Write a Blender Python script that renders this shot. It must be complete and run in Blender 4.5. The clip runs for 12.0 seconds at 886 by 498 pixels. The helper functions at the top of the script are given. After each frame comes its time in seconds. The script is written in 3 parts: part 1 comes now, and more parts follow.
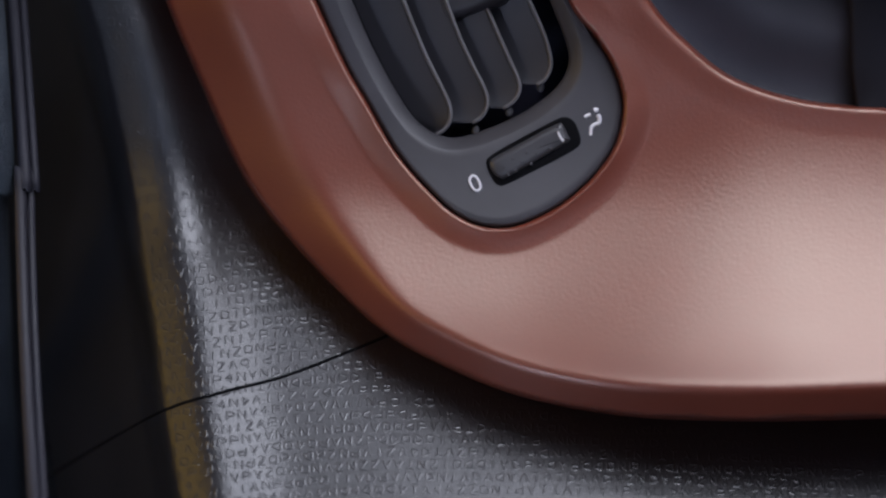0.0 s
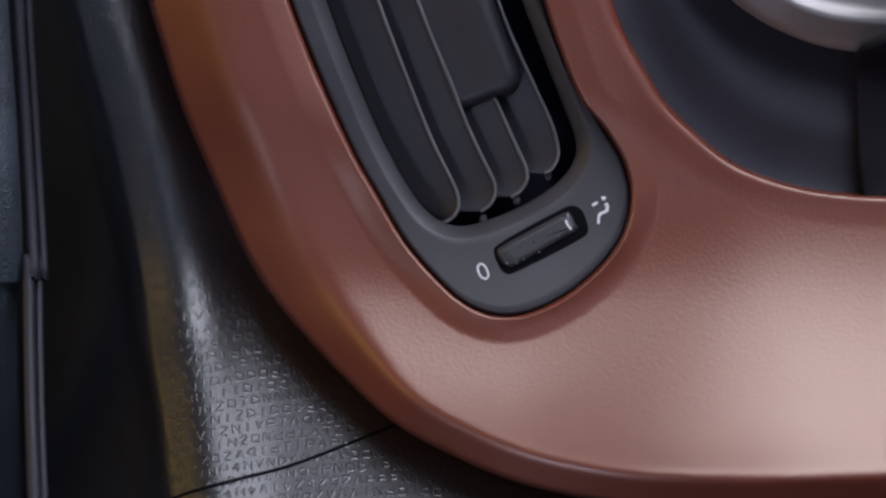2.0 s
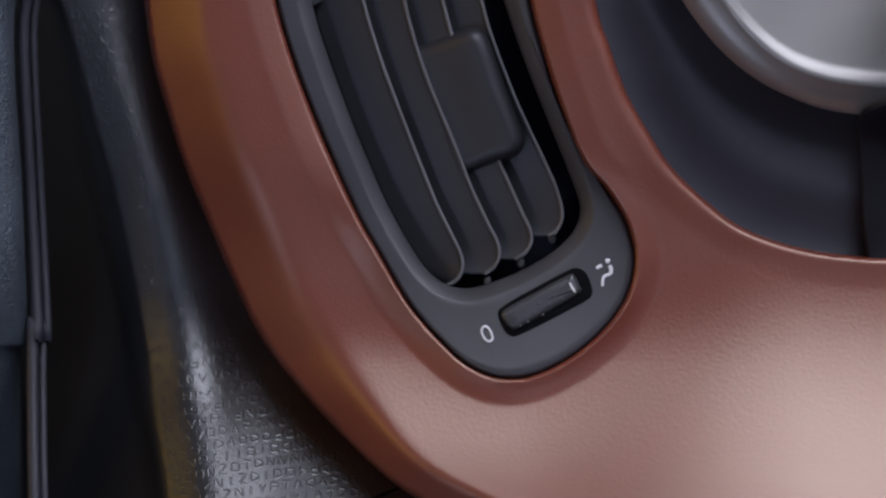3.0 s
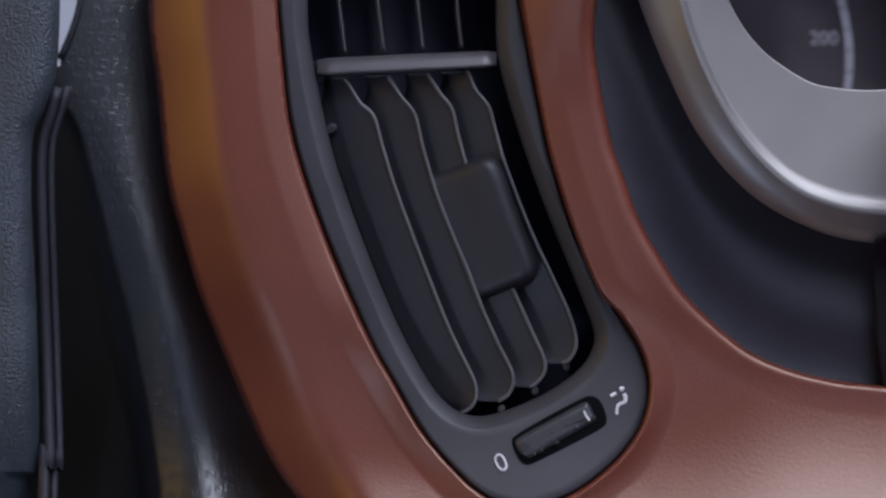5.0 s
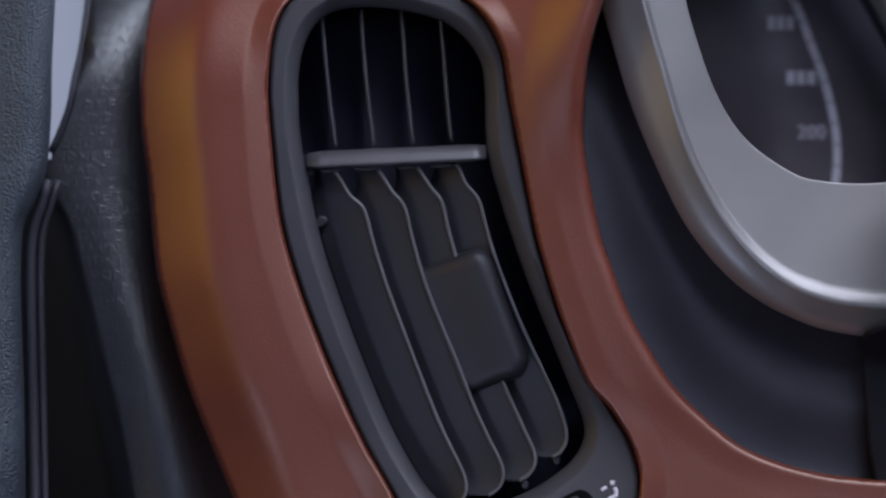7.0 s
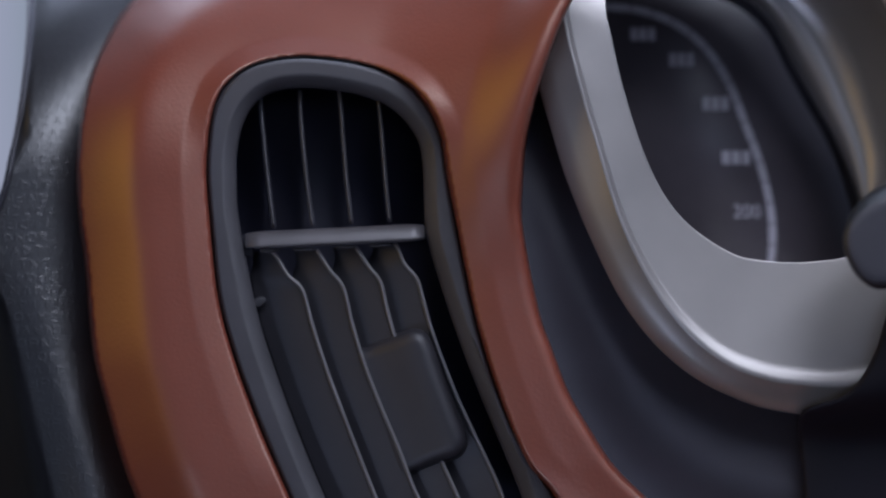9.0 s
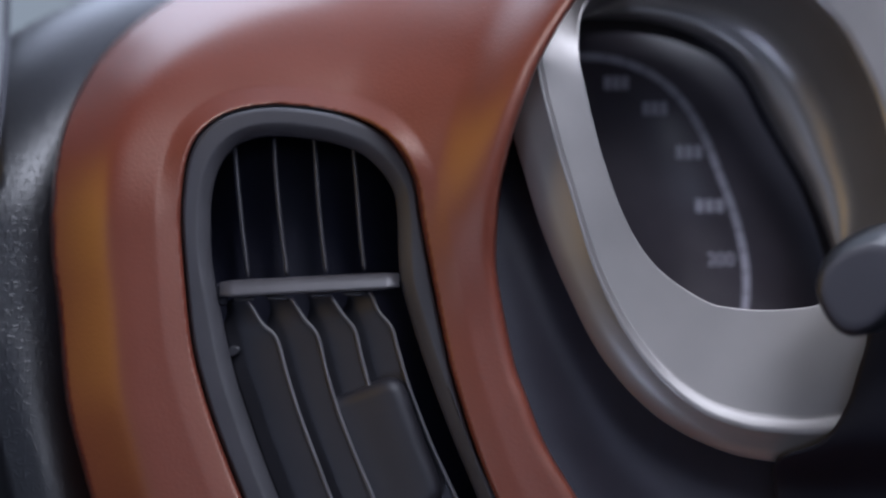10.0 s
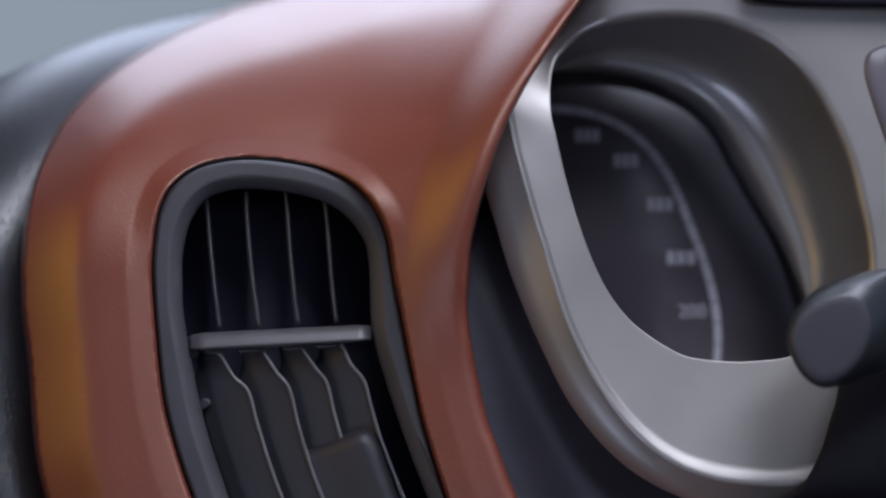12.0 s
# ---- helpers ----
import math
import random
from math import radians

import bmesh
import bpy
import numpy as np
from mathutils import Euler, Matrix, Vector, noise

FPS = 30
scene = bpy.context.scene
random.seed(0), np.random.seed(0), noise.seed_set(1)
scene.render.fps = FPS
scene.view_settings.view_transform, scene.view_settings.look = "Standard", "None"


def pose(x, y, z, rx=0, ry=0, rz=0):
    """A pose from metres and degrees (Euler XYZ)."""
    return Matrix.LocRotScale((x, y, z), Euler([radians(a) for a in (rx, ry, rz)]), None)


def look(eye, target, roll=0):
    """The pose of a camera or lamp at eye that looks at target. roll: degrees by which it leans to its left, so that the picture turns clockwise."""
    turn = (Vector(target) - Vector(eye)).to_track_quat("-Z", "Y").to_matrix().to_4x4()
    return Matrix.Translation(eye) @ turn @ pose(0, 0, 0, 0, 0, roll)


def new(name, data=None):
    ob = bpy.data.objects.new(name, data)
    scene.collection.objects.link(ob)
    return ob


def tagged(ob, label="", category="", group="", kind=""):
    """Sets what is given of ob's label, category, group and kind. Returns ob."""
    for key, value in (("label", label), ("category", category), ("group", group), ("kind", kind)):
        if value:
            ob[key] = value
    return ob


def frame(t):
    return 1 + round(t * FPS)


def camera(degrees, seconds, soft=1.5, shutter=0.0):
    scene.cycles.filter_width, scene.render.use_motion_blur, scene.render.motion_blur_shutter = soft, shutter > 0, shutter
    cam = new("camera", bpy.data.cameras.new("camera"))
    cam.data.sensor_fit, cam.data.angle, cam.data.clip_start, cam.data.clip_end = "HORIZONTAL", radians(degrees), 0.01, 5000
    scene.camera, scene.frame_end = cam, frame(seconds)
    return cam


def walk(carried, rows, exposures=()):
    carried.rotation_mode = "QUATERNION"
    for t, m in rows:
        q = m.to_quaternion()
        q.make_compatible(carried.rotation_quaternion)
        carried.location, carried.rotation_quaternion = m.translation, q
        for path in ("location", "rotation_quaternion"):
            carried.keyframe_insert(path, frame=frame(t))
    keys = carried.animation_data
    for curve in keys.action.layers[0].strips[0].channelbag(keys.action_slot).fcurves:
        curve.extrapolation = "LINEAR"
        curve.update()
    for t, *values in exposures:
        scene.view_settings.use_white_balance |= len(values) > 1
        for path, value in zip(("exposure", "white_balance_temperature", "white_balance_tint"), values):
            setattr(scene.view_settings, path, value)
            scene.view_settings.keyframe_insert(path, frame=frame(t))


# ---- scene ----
cam = camera(28.0, 12.0, soft=2.4)
EYE = (0.0000, -0.6208, 0.9505)
PATH = [
    (0.0, pose(*EYE, 71.923, 0.018, 1.247)),
    (0.5, pose(*EYE, 72.550, -0.015, 1.293)),
    (1.0, pose(*EYE, 73.222, 0.024, 1.388)),
    (1.5, pose(*EYE, 73.916, 0.031, 1.482)),
    (2.0, pose(*EYE, 74.773, 0.068, 1.494)),
    (2.5, pose(*EYE, 75.730, 0.076, 1.513)),
    (3.0, pose(*EYE, 76.786, 0.120, 1.616)),
    (3.5, pose(*EYE, 77.906, 0.122, 1.777)),
    (5.5, pose(*EYE, 81.725, 0.080, 2.097)),
    (6.0, pose(*EYE, 82.492, 0.074, 2.070)),
    (6.5, pose(*EYE, 83.239, 0.066, 1.925)),
    (7.0, pose(*EYE, 83.883, 0.009, 1.756)),
    (9.0, pose(*EYE, 86.457, 0.050, -0.231)),
    (9.5, pose(*EYE, 87.184, 0.023, -0.686)),
    (10.0, pose(*EYE, 88.013, 0.099, -1.055)),
    (10.5, pose(*EYE, 88.579, 0.072, -1.373)),
    (11.0, pose(*EYE, 88.827, 0.119, -1.651)),
    (11.5, pose(*EYE, 89.250, 0.136, -1.805)),
    (12.0, pose(*EYE, 89.693, 0.148, -1.961)),
]
walk(cam, PATH, [(0.0, -0.16, 5200, 16), (3.5, -0.28, 5150, 16), (7.0, -0.34, 4950, 16), (12.0, -0.14, 5150, 15)])
cam.data.dof.use_dof, cam.data.dof.focus_distance, cam.data.dof.aperture_fstop = True, 0.627, 3.4

# ---- world and light ----
world = bpy.data.worlds.new("sky")
scene.world = world
world.use_nodes = True
sky = world.node_tree.nodes.new("ShaderNodeTexSky")
sky.sky_type, sky.sun_disc = "NISHITA", False
sky.sun_elevation, sky.sun_rotation = radians(40), radians(150)
back = world.node_tree.nodes["Background"]
world.node_tree.links.new(sky.outputs[0], back.inputs[0])
back.inputs[1].default_value = 0.03


def area(name, eye, target, sx, sy, watts, colour):
    data = bpy.data.lights.new(name, "AREA")
    data.shape, data.size, data.size_y, data.energy, data.color = "RECTANGLE", sx, sy, watts, colour
    ob = new(name, data)
    ob.matrix_world = look(eye, target)
    return ob


# daylight through the windscreen, the rear window and the driver's window, plus added fill lamps
area("windscreen_light", (0.15, 0.42, 1.56), (0.05, 0.02, 0.98), 1.4, 0.5, 9, (1.0, 0.97, 0.95))
# unseen overhead lamp, added to brighten what faces up
area("overhead_fill", (0.35, -0.33, 1.62), (0.12, -0.05, 0.8), 0.9, 0.5, 12, (1.0, 0.91, 0.79))
area("rear_window_light", (0.3, -2.3, 1.2), (0.1, 0.0, 0.85), 0.9, 0.22, 1.8, (0.97, 0.94, 1.0))
# unseen lamp added low on the right as fill
area("right_side_fill", (1.5, -0.75, 0.62), (0.1, 0.0, 0.8), 1.1, 0.8, 4.0, (0.95, 0.93, 1.0))
area("driver_window_light", (-0.75, -0.75, 1.2), (0.0, 0.0, 0.9), 0.6, 0.4, 0.2, (1.0, 0.85, 0.6))
# small unseen lamp added low on the left, for rim highlights and undersides
area("low_left_fill", (-0.55, -1.1, 0.32), (0.1, 0.0, 0.85), 0.18, 0.18, 3.6, (0.97, 0.95, 1.0))

# ---- frame of the dashboard: U to the right, V up in steps of 0.2 mm, H millimetres towards the driver ----
UNIT = 0.0002
TILT = radians(9.2)
ORIGIN = np.array((0.0, 0.0, 0.85))
RIGHT = np.array((1.0, 0.0, 0.0))
UP = np.array((0.0, math.sin(TILT), math.cos(TILT)))
OUT = np.array((0.0, -math.cos(TILT), math.sin(TILT)))
REACH = 0.6289


def at(u, v, h):
    """Places on the dashboard, fanned out from the driver's eye point."""
    u, v, h = np.broadcast_arrays(np.asarray(u, float), np.asarray(v, float), np.asarray(h, float))
    h = h + 1.1e-4 * np.minimum(v + 80, 0) ** 2
    base = ORIGIN + UNIT * (u[..., None] * RIGHT + v[..., None] * UP)
    return base + (ORIGIN + REACH * OUT - base) * (h[..., None] * 0.001 / REACH)


def spline(points, n, closed=False):
    """n points at even steps along a smooth curve through the given ones."""
    p = np.array(points, float)
    if closed:
        p = np.vstack([p[-1:], p, p[:2]])
    else:
        p = np.vstack([2 * p[0] - p[1], p, 2 * p[-1] - p[-2]])
    s = np.linspace(0, 1, 24, endpoint=False)[:, None]
    out = []
    for a, b, c, d in zip(p, p[1:], p[2:], p[3:]):
        out.append(0.5 * (2 * b + (c - a) * s + (2 * a - 5 * b + 4 * c - d) * s ** 2 + (3 * b - a - 3 * c + d) * s ** 3))
    q = np.vstack(out + [p[-2:-1]])
    run = np.concatenate([[0], np.cumsum(np.linalg.norm(np.diff(q, axis=0), axis=1))])
    want = np.linspace(0, run[-1], n + 1)[:-1] if closed else np.linspace(0, run[-1], n)
    return np.stack([np.interp(want, run, q[:, k]) for k in range(q.shape[1])], 1)


def signed(poly, u, v):
    """Distance to a closed outline, positive inside it."""
    shape = u.shape
    u, v = u.ravel(), v.ravel()
    best, inside = np.full(u.size, 1e18), np.zeros(u.size, bool)
    for (ax, ay), (bx, by) in zip(poly, np.roll(poly, -1, 0)):
        dx, dy = bx - ax, by - ay
        k = np.clip(((u - ax) * dx + (v - ay) * dy) / (dx * dx + dy * dy + 1e-12), 0, 1)
        best = np.minimum(best, (u - ax - k * dx) ** 2 + (v - ay - k * dy) ** 2)
        if ay != by:
            inside ^= ((ay > v) != (by > v)) & (u < (bx - ax) * (v - ay) / (by - ay) + ax)
    d = np.sqrt(best)
    return np.where(inside, d, -d).reshape(shape)


def step(a, b, x):
    k = np.clip((x - a) / (b - a), 0, 1)
    return k * k * (3 - 2 * k)


def thing(name, place, label, category, group="", kind=""):
    ob = new(name)
    ob.location = place
    ob.empty_display_size = 0.02
    return tagged(ob, label, category, group, kind)


def base_of(ob):
    spot = Vector((0, 0, 0))
    while ob is not None:
        spot += ob.location
        ob = ob.parent
    return np.array(spot)


def solid(name, verts, faces, material, parent=None, label="", smooth=True):
    """One mesh object out of places and faces, under a thing or a part."""
    verts = np.asarray(verts, float).reshape(-1, 3)
    if parent is not None:
        verts = verts - base_of(parent)
    me = bpy.data.meshes.new(name)
    me.from_pydata(verts.tolist(), [], [tuple(int(i) for i in f) for f in faces])
    bm = bmesh.new()
    bm.from_mesh(me)
    bmesh.ops.recalc_face_normals(bm, faces=bm.faces)
    bm.to_mesh(me)
    bm.free()
    if smooth:
        me.polygons.foreach_set("use_smooth", [True] * len(me.polygons))
    me.materials.append(material)
    ob = new(name, me)
    ob.parent = parent
    if label:
        ob["label"] = label
    return ob


def rings(rows, closed=True, cap_first=False, cap_last=False):
    """Faces between rows of equally many places."""
    n = len(rows[0])
    verts = np.vstack(rows)
    faces = []
    for r in range(len(rows) - 1):
        for i in range(n if closed else n - 1):
            j = (i + 1) % n
            faces.append((r * n + i, r * n + j, (r + 1) * n + j, (r + 1) * n + i))
    if cap_first:
        faces.append(tuple(range(n)))
    if cap_last:
        faces.append(tuple((len(rows) - 1) * n + i for i in range(n)))
    return verts, faces


def sheet(u, v, h, keep):
    """Places and faces of a relief over a grid, where keep is true."""
    ny, nx = u.shape
    number = np.full(u.shape, -1)
    number[keep] = np.arange(keep.sum())
    a, b, c, d = number[:-1, :-1], number[:-1, 1:], number[1:, 1:], number[1:, :-1]
    ok = (a >= 0) & (b >= 0) & (c >= 0) & (d >= 0)
    return at(u[keep], v[keep], h[keep]), np.stack([a[ok], b[ok], c[ok], d[ok]], 1)


def grid(u0, u1, v0, v1, pitch):
    return np.meshgrid(np.arange(u0, u1 + pitch, pitch, dtype=float), np.arange(v0, v1 + pitch, pitch, dtype=float))


def slab(outline, high, low, edge=3.0):
    """A plate with a rounded upper edge: outline in U, V; high and low in millimetres; high may be a function of U and V."""
    o = np.asarray(outline, float)
    tangent = np.roll(o, -1, 0) - np.roll(o, 1, 0)
    normal = np.stack([tangent[:, 1], -tangent[:, 0]], 1)
    normal /= np.linalg.norm(normal, axis=1)[:, None] + 1e-9
    area2 = np.sum(o[:, 0] * np.roll(o[:, 1], -1) - np.roll(o[:, 0], -1) * o[:, 1])
    inward = -normal if area2 > 0 else normal
    level = high if callable(high) else (lambda u, v: high + 0 * u)
    rows = [at(o[:, 0], o[:, 1], low)]
    for k in (0.0, 0.25, 0.6, 1.0):
        q = o + inward * edge * (1 - math.sqrt(1 - k * k))
        rows.append(at(q[:, 0], q[:, 1], level(q[:, 0], q[:, 1]) - edge * 0.2 * (1 - k)))
    mid = q.mean(0)
    for k in (0.8, 0.6, 0.4, 0.2, 0.03):
        p = mid + (q - mid) * k
        rows.append(at(p[:, 0], p[:, 1], level(p[:, 0], p[:, 1])))
    return rings(rows, cap_first=True, cap_last=True)


def rod(path, radius, sides=8, squash=1.0):
    """A round bar along places in metres."""
    path = np.asarray(path, float)
    rows = []
    for i, p in enumerate(path):
        t = path[min(i + 1, len(path) - 1)] - path[max(i - 1, 0)]
        t /= np.linalg.norm(t)
        a = np.cross(t, OUT)
        a /= np.linalg.norm(a)
        b = np.cross(a, t)
        r = radius[i] if np.ndim(radius) else radius
        rows.append(np.array([p + r * (math.cos(w) * a + squash * math.sin(w) * b) for w in np.linspace(0, 2 * math.pi, sides, endpoint=False)]))
    return rings(rows, cap_first=True, cap_last=True)


# ---- materials ----
def material(name, colour, rough, metal=0.0, shine=0.5, grain=0.0, size=2000.0, vary=0.12, relief=0.0003, coat=0.0, coat_rough=0.2, second=None, tint=(1.0, 1.0, 1.0)):
    m = bpy.data.materials.new(name)
    m.use_nodes = True
    n, l = m.node_tree.nodes, m.node_tree.links
    b = n["Principled BSDF"]
    co = n.new("ShaderNodeTexCoord")
    big = n.new("ShaderNodeTexNoise")
    big.inputs["Scale"].default_value, big.inputs["Detail"].default_value = 35, 5
    l.new(co.outputs["Object"], big.inputs["Vector"])
    mix = n.new("ShaderNodeMix")
    mix.data_type = "RGBA"
    dark = second or tuple(c * (1 - 2 * vary) for c in colour)
    mix.inputs[6].default_value, mix.inputs[7].default_value = (*dark, 1), (*colour, 1)
    ramp = n.new("ShaderNodeMapRange")
    ramp.inputs["From Min"].default_value, ramp.inputs["From Max"].default_value = 0.3, 0.65
    l.new(big.outputs[0], ramp.inputs["Value"])
    l.new(ramp.outputs[0], mix.inputs[0])
    l.new(mix.outputs[2], b.inputs["Base Color"])
    b.inputs["Metallic"].default_value, b.inputs["Specular IOR Level"].default_value = metal, shine
    b.inputs["Coat Weight"].default_value, b.inputs["Coat Roughness"].default_value = coat, coat_rough
    b.inputs["Specular Tint"].default_value = (*tint, 1)
    fine = n.new("ShaderNodeTexNoise")
    fine.inputs["Scale"].default_value, fine.inputs["Detail"].default_value = size, 3
    l.new(co.outputs["Object"], fine.inputs["Vector"])
    wear = n.new("ShaderNodeMapRange")
    wear.inputs["To Min"].default_value, wear.inputs["To Max"].default_value = max(rough - 0.06, 0.02), rough + 0.06
    l.new(big.outputs[0], wear.inputs["Value"])
    l.new(wear.outputs[0], b.inputs["Roughness"])
    if grain:
        bump = n.new("ShaderNodeBump")
        bump.inputs["Strength"].default_value, bump.inputs["Distance"].default_value = grain, relief
        l.new(fine.outputs[0], bump.inputs["Height"])
        l.new(bump.outputs[0], b.inputs["Normal"])
    return m


RUST = material("copper_satin_paint", (0.146, 0.031, 0.015), 0.36, shine=1.0, grain=0.26, size=800, vary=0.05, relief=0.0004, coat=0.45, coat_rough=0.40, tint=(1.0, 0.84, 0.66))
BEZEL = material("grey_plastic", (0.046, 0.044, 0.050), 0.5, grain=0.15, size=3000)
BLACK = material("black_plastic", (0.006, 0.0055, 0.010), 0.6, shine=0.2, grain=0.08, size=3000)
BAR = material("satin_grey_bar", (0.075, 0.070, 0.076), 0.36, metal=0.2, grain=0.05, size=3000)
WHITE = material("white_print", (0.75, 0.74, 0.78), 0.6)
SILVER = material("satin_silver", (0.26, 0.246, 0.238), 0.36, metal=0.6, grain=0.012, size=2500, vary=0.04)
HOUSING = material("dark_soft_plastic", (0.034, 0.033, 0.046), 0.45, grain=0.3, size=1800)
LEATHER = material("black_leatherette", (0.011, 0.0105, 0.013), 0.36, shine=0.95, grain=0.2, size=1300, relief=0.0003)
DOORSKIN = material("grey_leatherette", (0.055, 0.066, 0.082), 0.40, grain=1.0, size=1000, relief=0.0011)
# black lifted to grey: the haze of reflecting glass, put into the colour
DIAL = material("dial_hazed_black", (0.085, 0.075, 0.09), 0.34)
PRINT = material("dial_print", (0.5, 0.48, 0.55), 0.6)
STALK = material("stalk_plastic", (0.022, 0.024, 0.028), 0.3, grain=0.05)
# near-black that paints the shade inside narrow gaps
GAP = material("gap_shadow_black", (0.003, 0.003, 0.004), 0.9, shine=0.1)
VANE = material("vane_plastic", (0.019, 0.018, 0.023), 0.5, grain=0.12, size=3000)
# paler than the vane: the highlight on its rounded edge, put into the colour
EDGE = material("vane_edge_highlight", (0.13, 0.125, 0.13), 0.38)
WHEEL = material("wheel_plastic", (0.05, 0.049, 0.053), 0.28, grain=0.05)
CARPET = material("carpet", (0.03, 0.03, 0.032), 0.9, grain=0.6)
TRIMGREY = material("lining", (0.05, 0.05, 0.052), 0.7, grain=0.3)
HEADLINER = material("headliner", (0.35, 0.34, 0.33), 0.9, grain=0.3)


def glow(name, colour, strength):
    m = bpy.data.materials.new(name)
    m.use_nodes = True
    n, l = m.node_tree.nodes, m.node_tree.links
    e = n.new("ShaderNodeEmission")
    co, soft = n.new("ShaderNodeTexCoord"), n.new("ShaderNodeTexNoise")
    soft.inputs["Scale"].default_value, soft.inputs["Detail"].default_value = 0.6, 1
    l.new(co.outputs["Object"], soft.inputs["Vector"])
    mix = n.new("ShaderNodeMix")
    mix.data_type = "RGBA"
    mix.inputs[6].default_value, mix.inputs[7].default_value = (*[c * 0.8 for c in colour], 1), (*colour, 1)
    l.new(soft.outputs[0], mix.inputs[0])
    l.new(mix.outputs[2], e.inputs[0])
    e.inputs[1].default_value = strength
    l.new(e.outputs[0], n["Material Output"].inputs[0])
    return m


OUTSIDE = glow("outside_daylight", (0.36, 0.365, 0.335), 1.0)
LILAC = glow("gap_daylight", (0.45, 0.42, 0.41), 1.0)
# glow of the added card that tints left-facing surfaces orange
WARM = glow("warm_reflection_glow", (0.60, 0.34, 0.04), 3.0)
DUCT = material("duct_plastic", (0.045, 0.045, 0.075), 0.6, grain=0.1)
RUBBER = material("black_rubber", (0.022, 0.021, 0.03), 0.6, grain=0.1)

# ---- outlines ----
trim_edge = [(-36, 997), (-181, 954), (-283, 924), (-385, 877), (-486, 813), (-555, 744), (-594, 678), (-617, 616), 
    (-632, 536), (-636, 455), (-631, 374), (-619, 294), (-601, 132), (-575, 32), (-544, -69), (-503, -169), 
    (-423, -350), (-354, -451), (-263, -553), (-162, -646), (-49, -708), (53, -749), (156, -774), (259, -789), 
    (361, -795), (514, -796), (616, -793), (736, -788)]
pod_edge = [(476, 1096), (368, 955), (283, 827), (235, 742), (209, 679), (187, 617), (172, 565), (158, 503), 
    (152, 432), (152, 350), (180, 200), (202, 135), (232, 55), (272, -15), (311, -74), (371, -133), 
    (430, -178), (499, -207), (578, -226), (664, -235)]
vent_edge = [(-230, 655), (-301, 648), (-346, 630), (-381, 597), (-400, 546), (-407, 464), (-402, 383), (-385, 234), 
    (-359, 133), (-323, 33), (-282, -67), (-236, -167), (-201, -228), (-151, -313), (-101, -373), (-50, -421), 
    (0, -446), (51, -449), (101, -432), (151, -402), (201, -356), (235, -306), (249, -256), (248, -216), 
    (232, -166), (199, -114), (157, -65), (115, 35), (83, 134), (60, 224), (21, 432), (9, 514), (-16, 570), 
    (-57, 612), (-128, 641)]
vent_mouth = [(-229, 604), (-290, 597), (-325, 574), (-347, 535), (-357, 484), (-357, 433), (-352, 363), (-319, 203), 
    (-288, 103), (-247, -7), (-196, -127), (-151, -211), (-111, -266), (-66, -291), (-16, -287), (64, -254), 
    (123, -214), (151, -176), (155, -140), (138, -90), (103, -5), (63, 94), (27, 194), (-9, 311), (-19, 371), 
    (-22, 463), (-34, 514), (-77, 565), (-138, 591)]
trim_poly = np.vstack([spline(trim_edge, 220), [(1500, -760), (1500, 1500), (200, 1500), (130, 1030)]])
pod_poly = np.vstack([spline(pod_edge, 160), [(1500, -260), (1500, 1500), (620, 1300)]])
vent_out = spline(vent_edge, 240, True)
vent_in = spline(vent_mouth, 240, True)


def near_start(curve, centre):
    """The closed curve, counted from straight above the centre, anticlockwise."""
    d = curve - np.asarray(centre)
    if np.sum(curve[:, 0] * np.roll(curve[:, 1], -1) - np.roll(curve[:, 0], -1) * curve[:, 1]) < 0:
        curve, d = curve[::-1], d[::-1]
    k = np.argmin(np.where(d[:, 1] > 0, np.abs(d[:, 0]), 1e9))
    return np.roll(curve, -k, 0)


# ---- copper trim panel ----
def soft_ramp(x, k):
    return k * np.logaddexp(0, x / k)


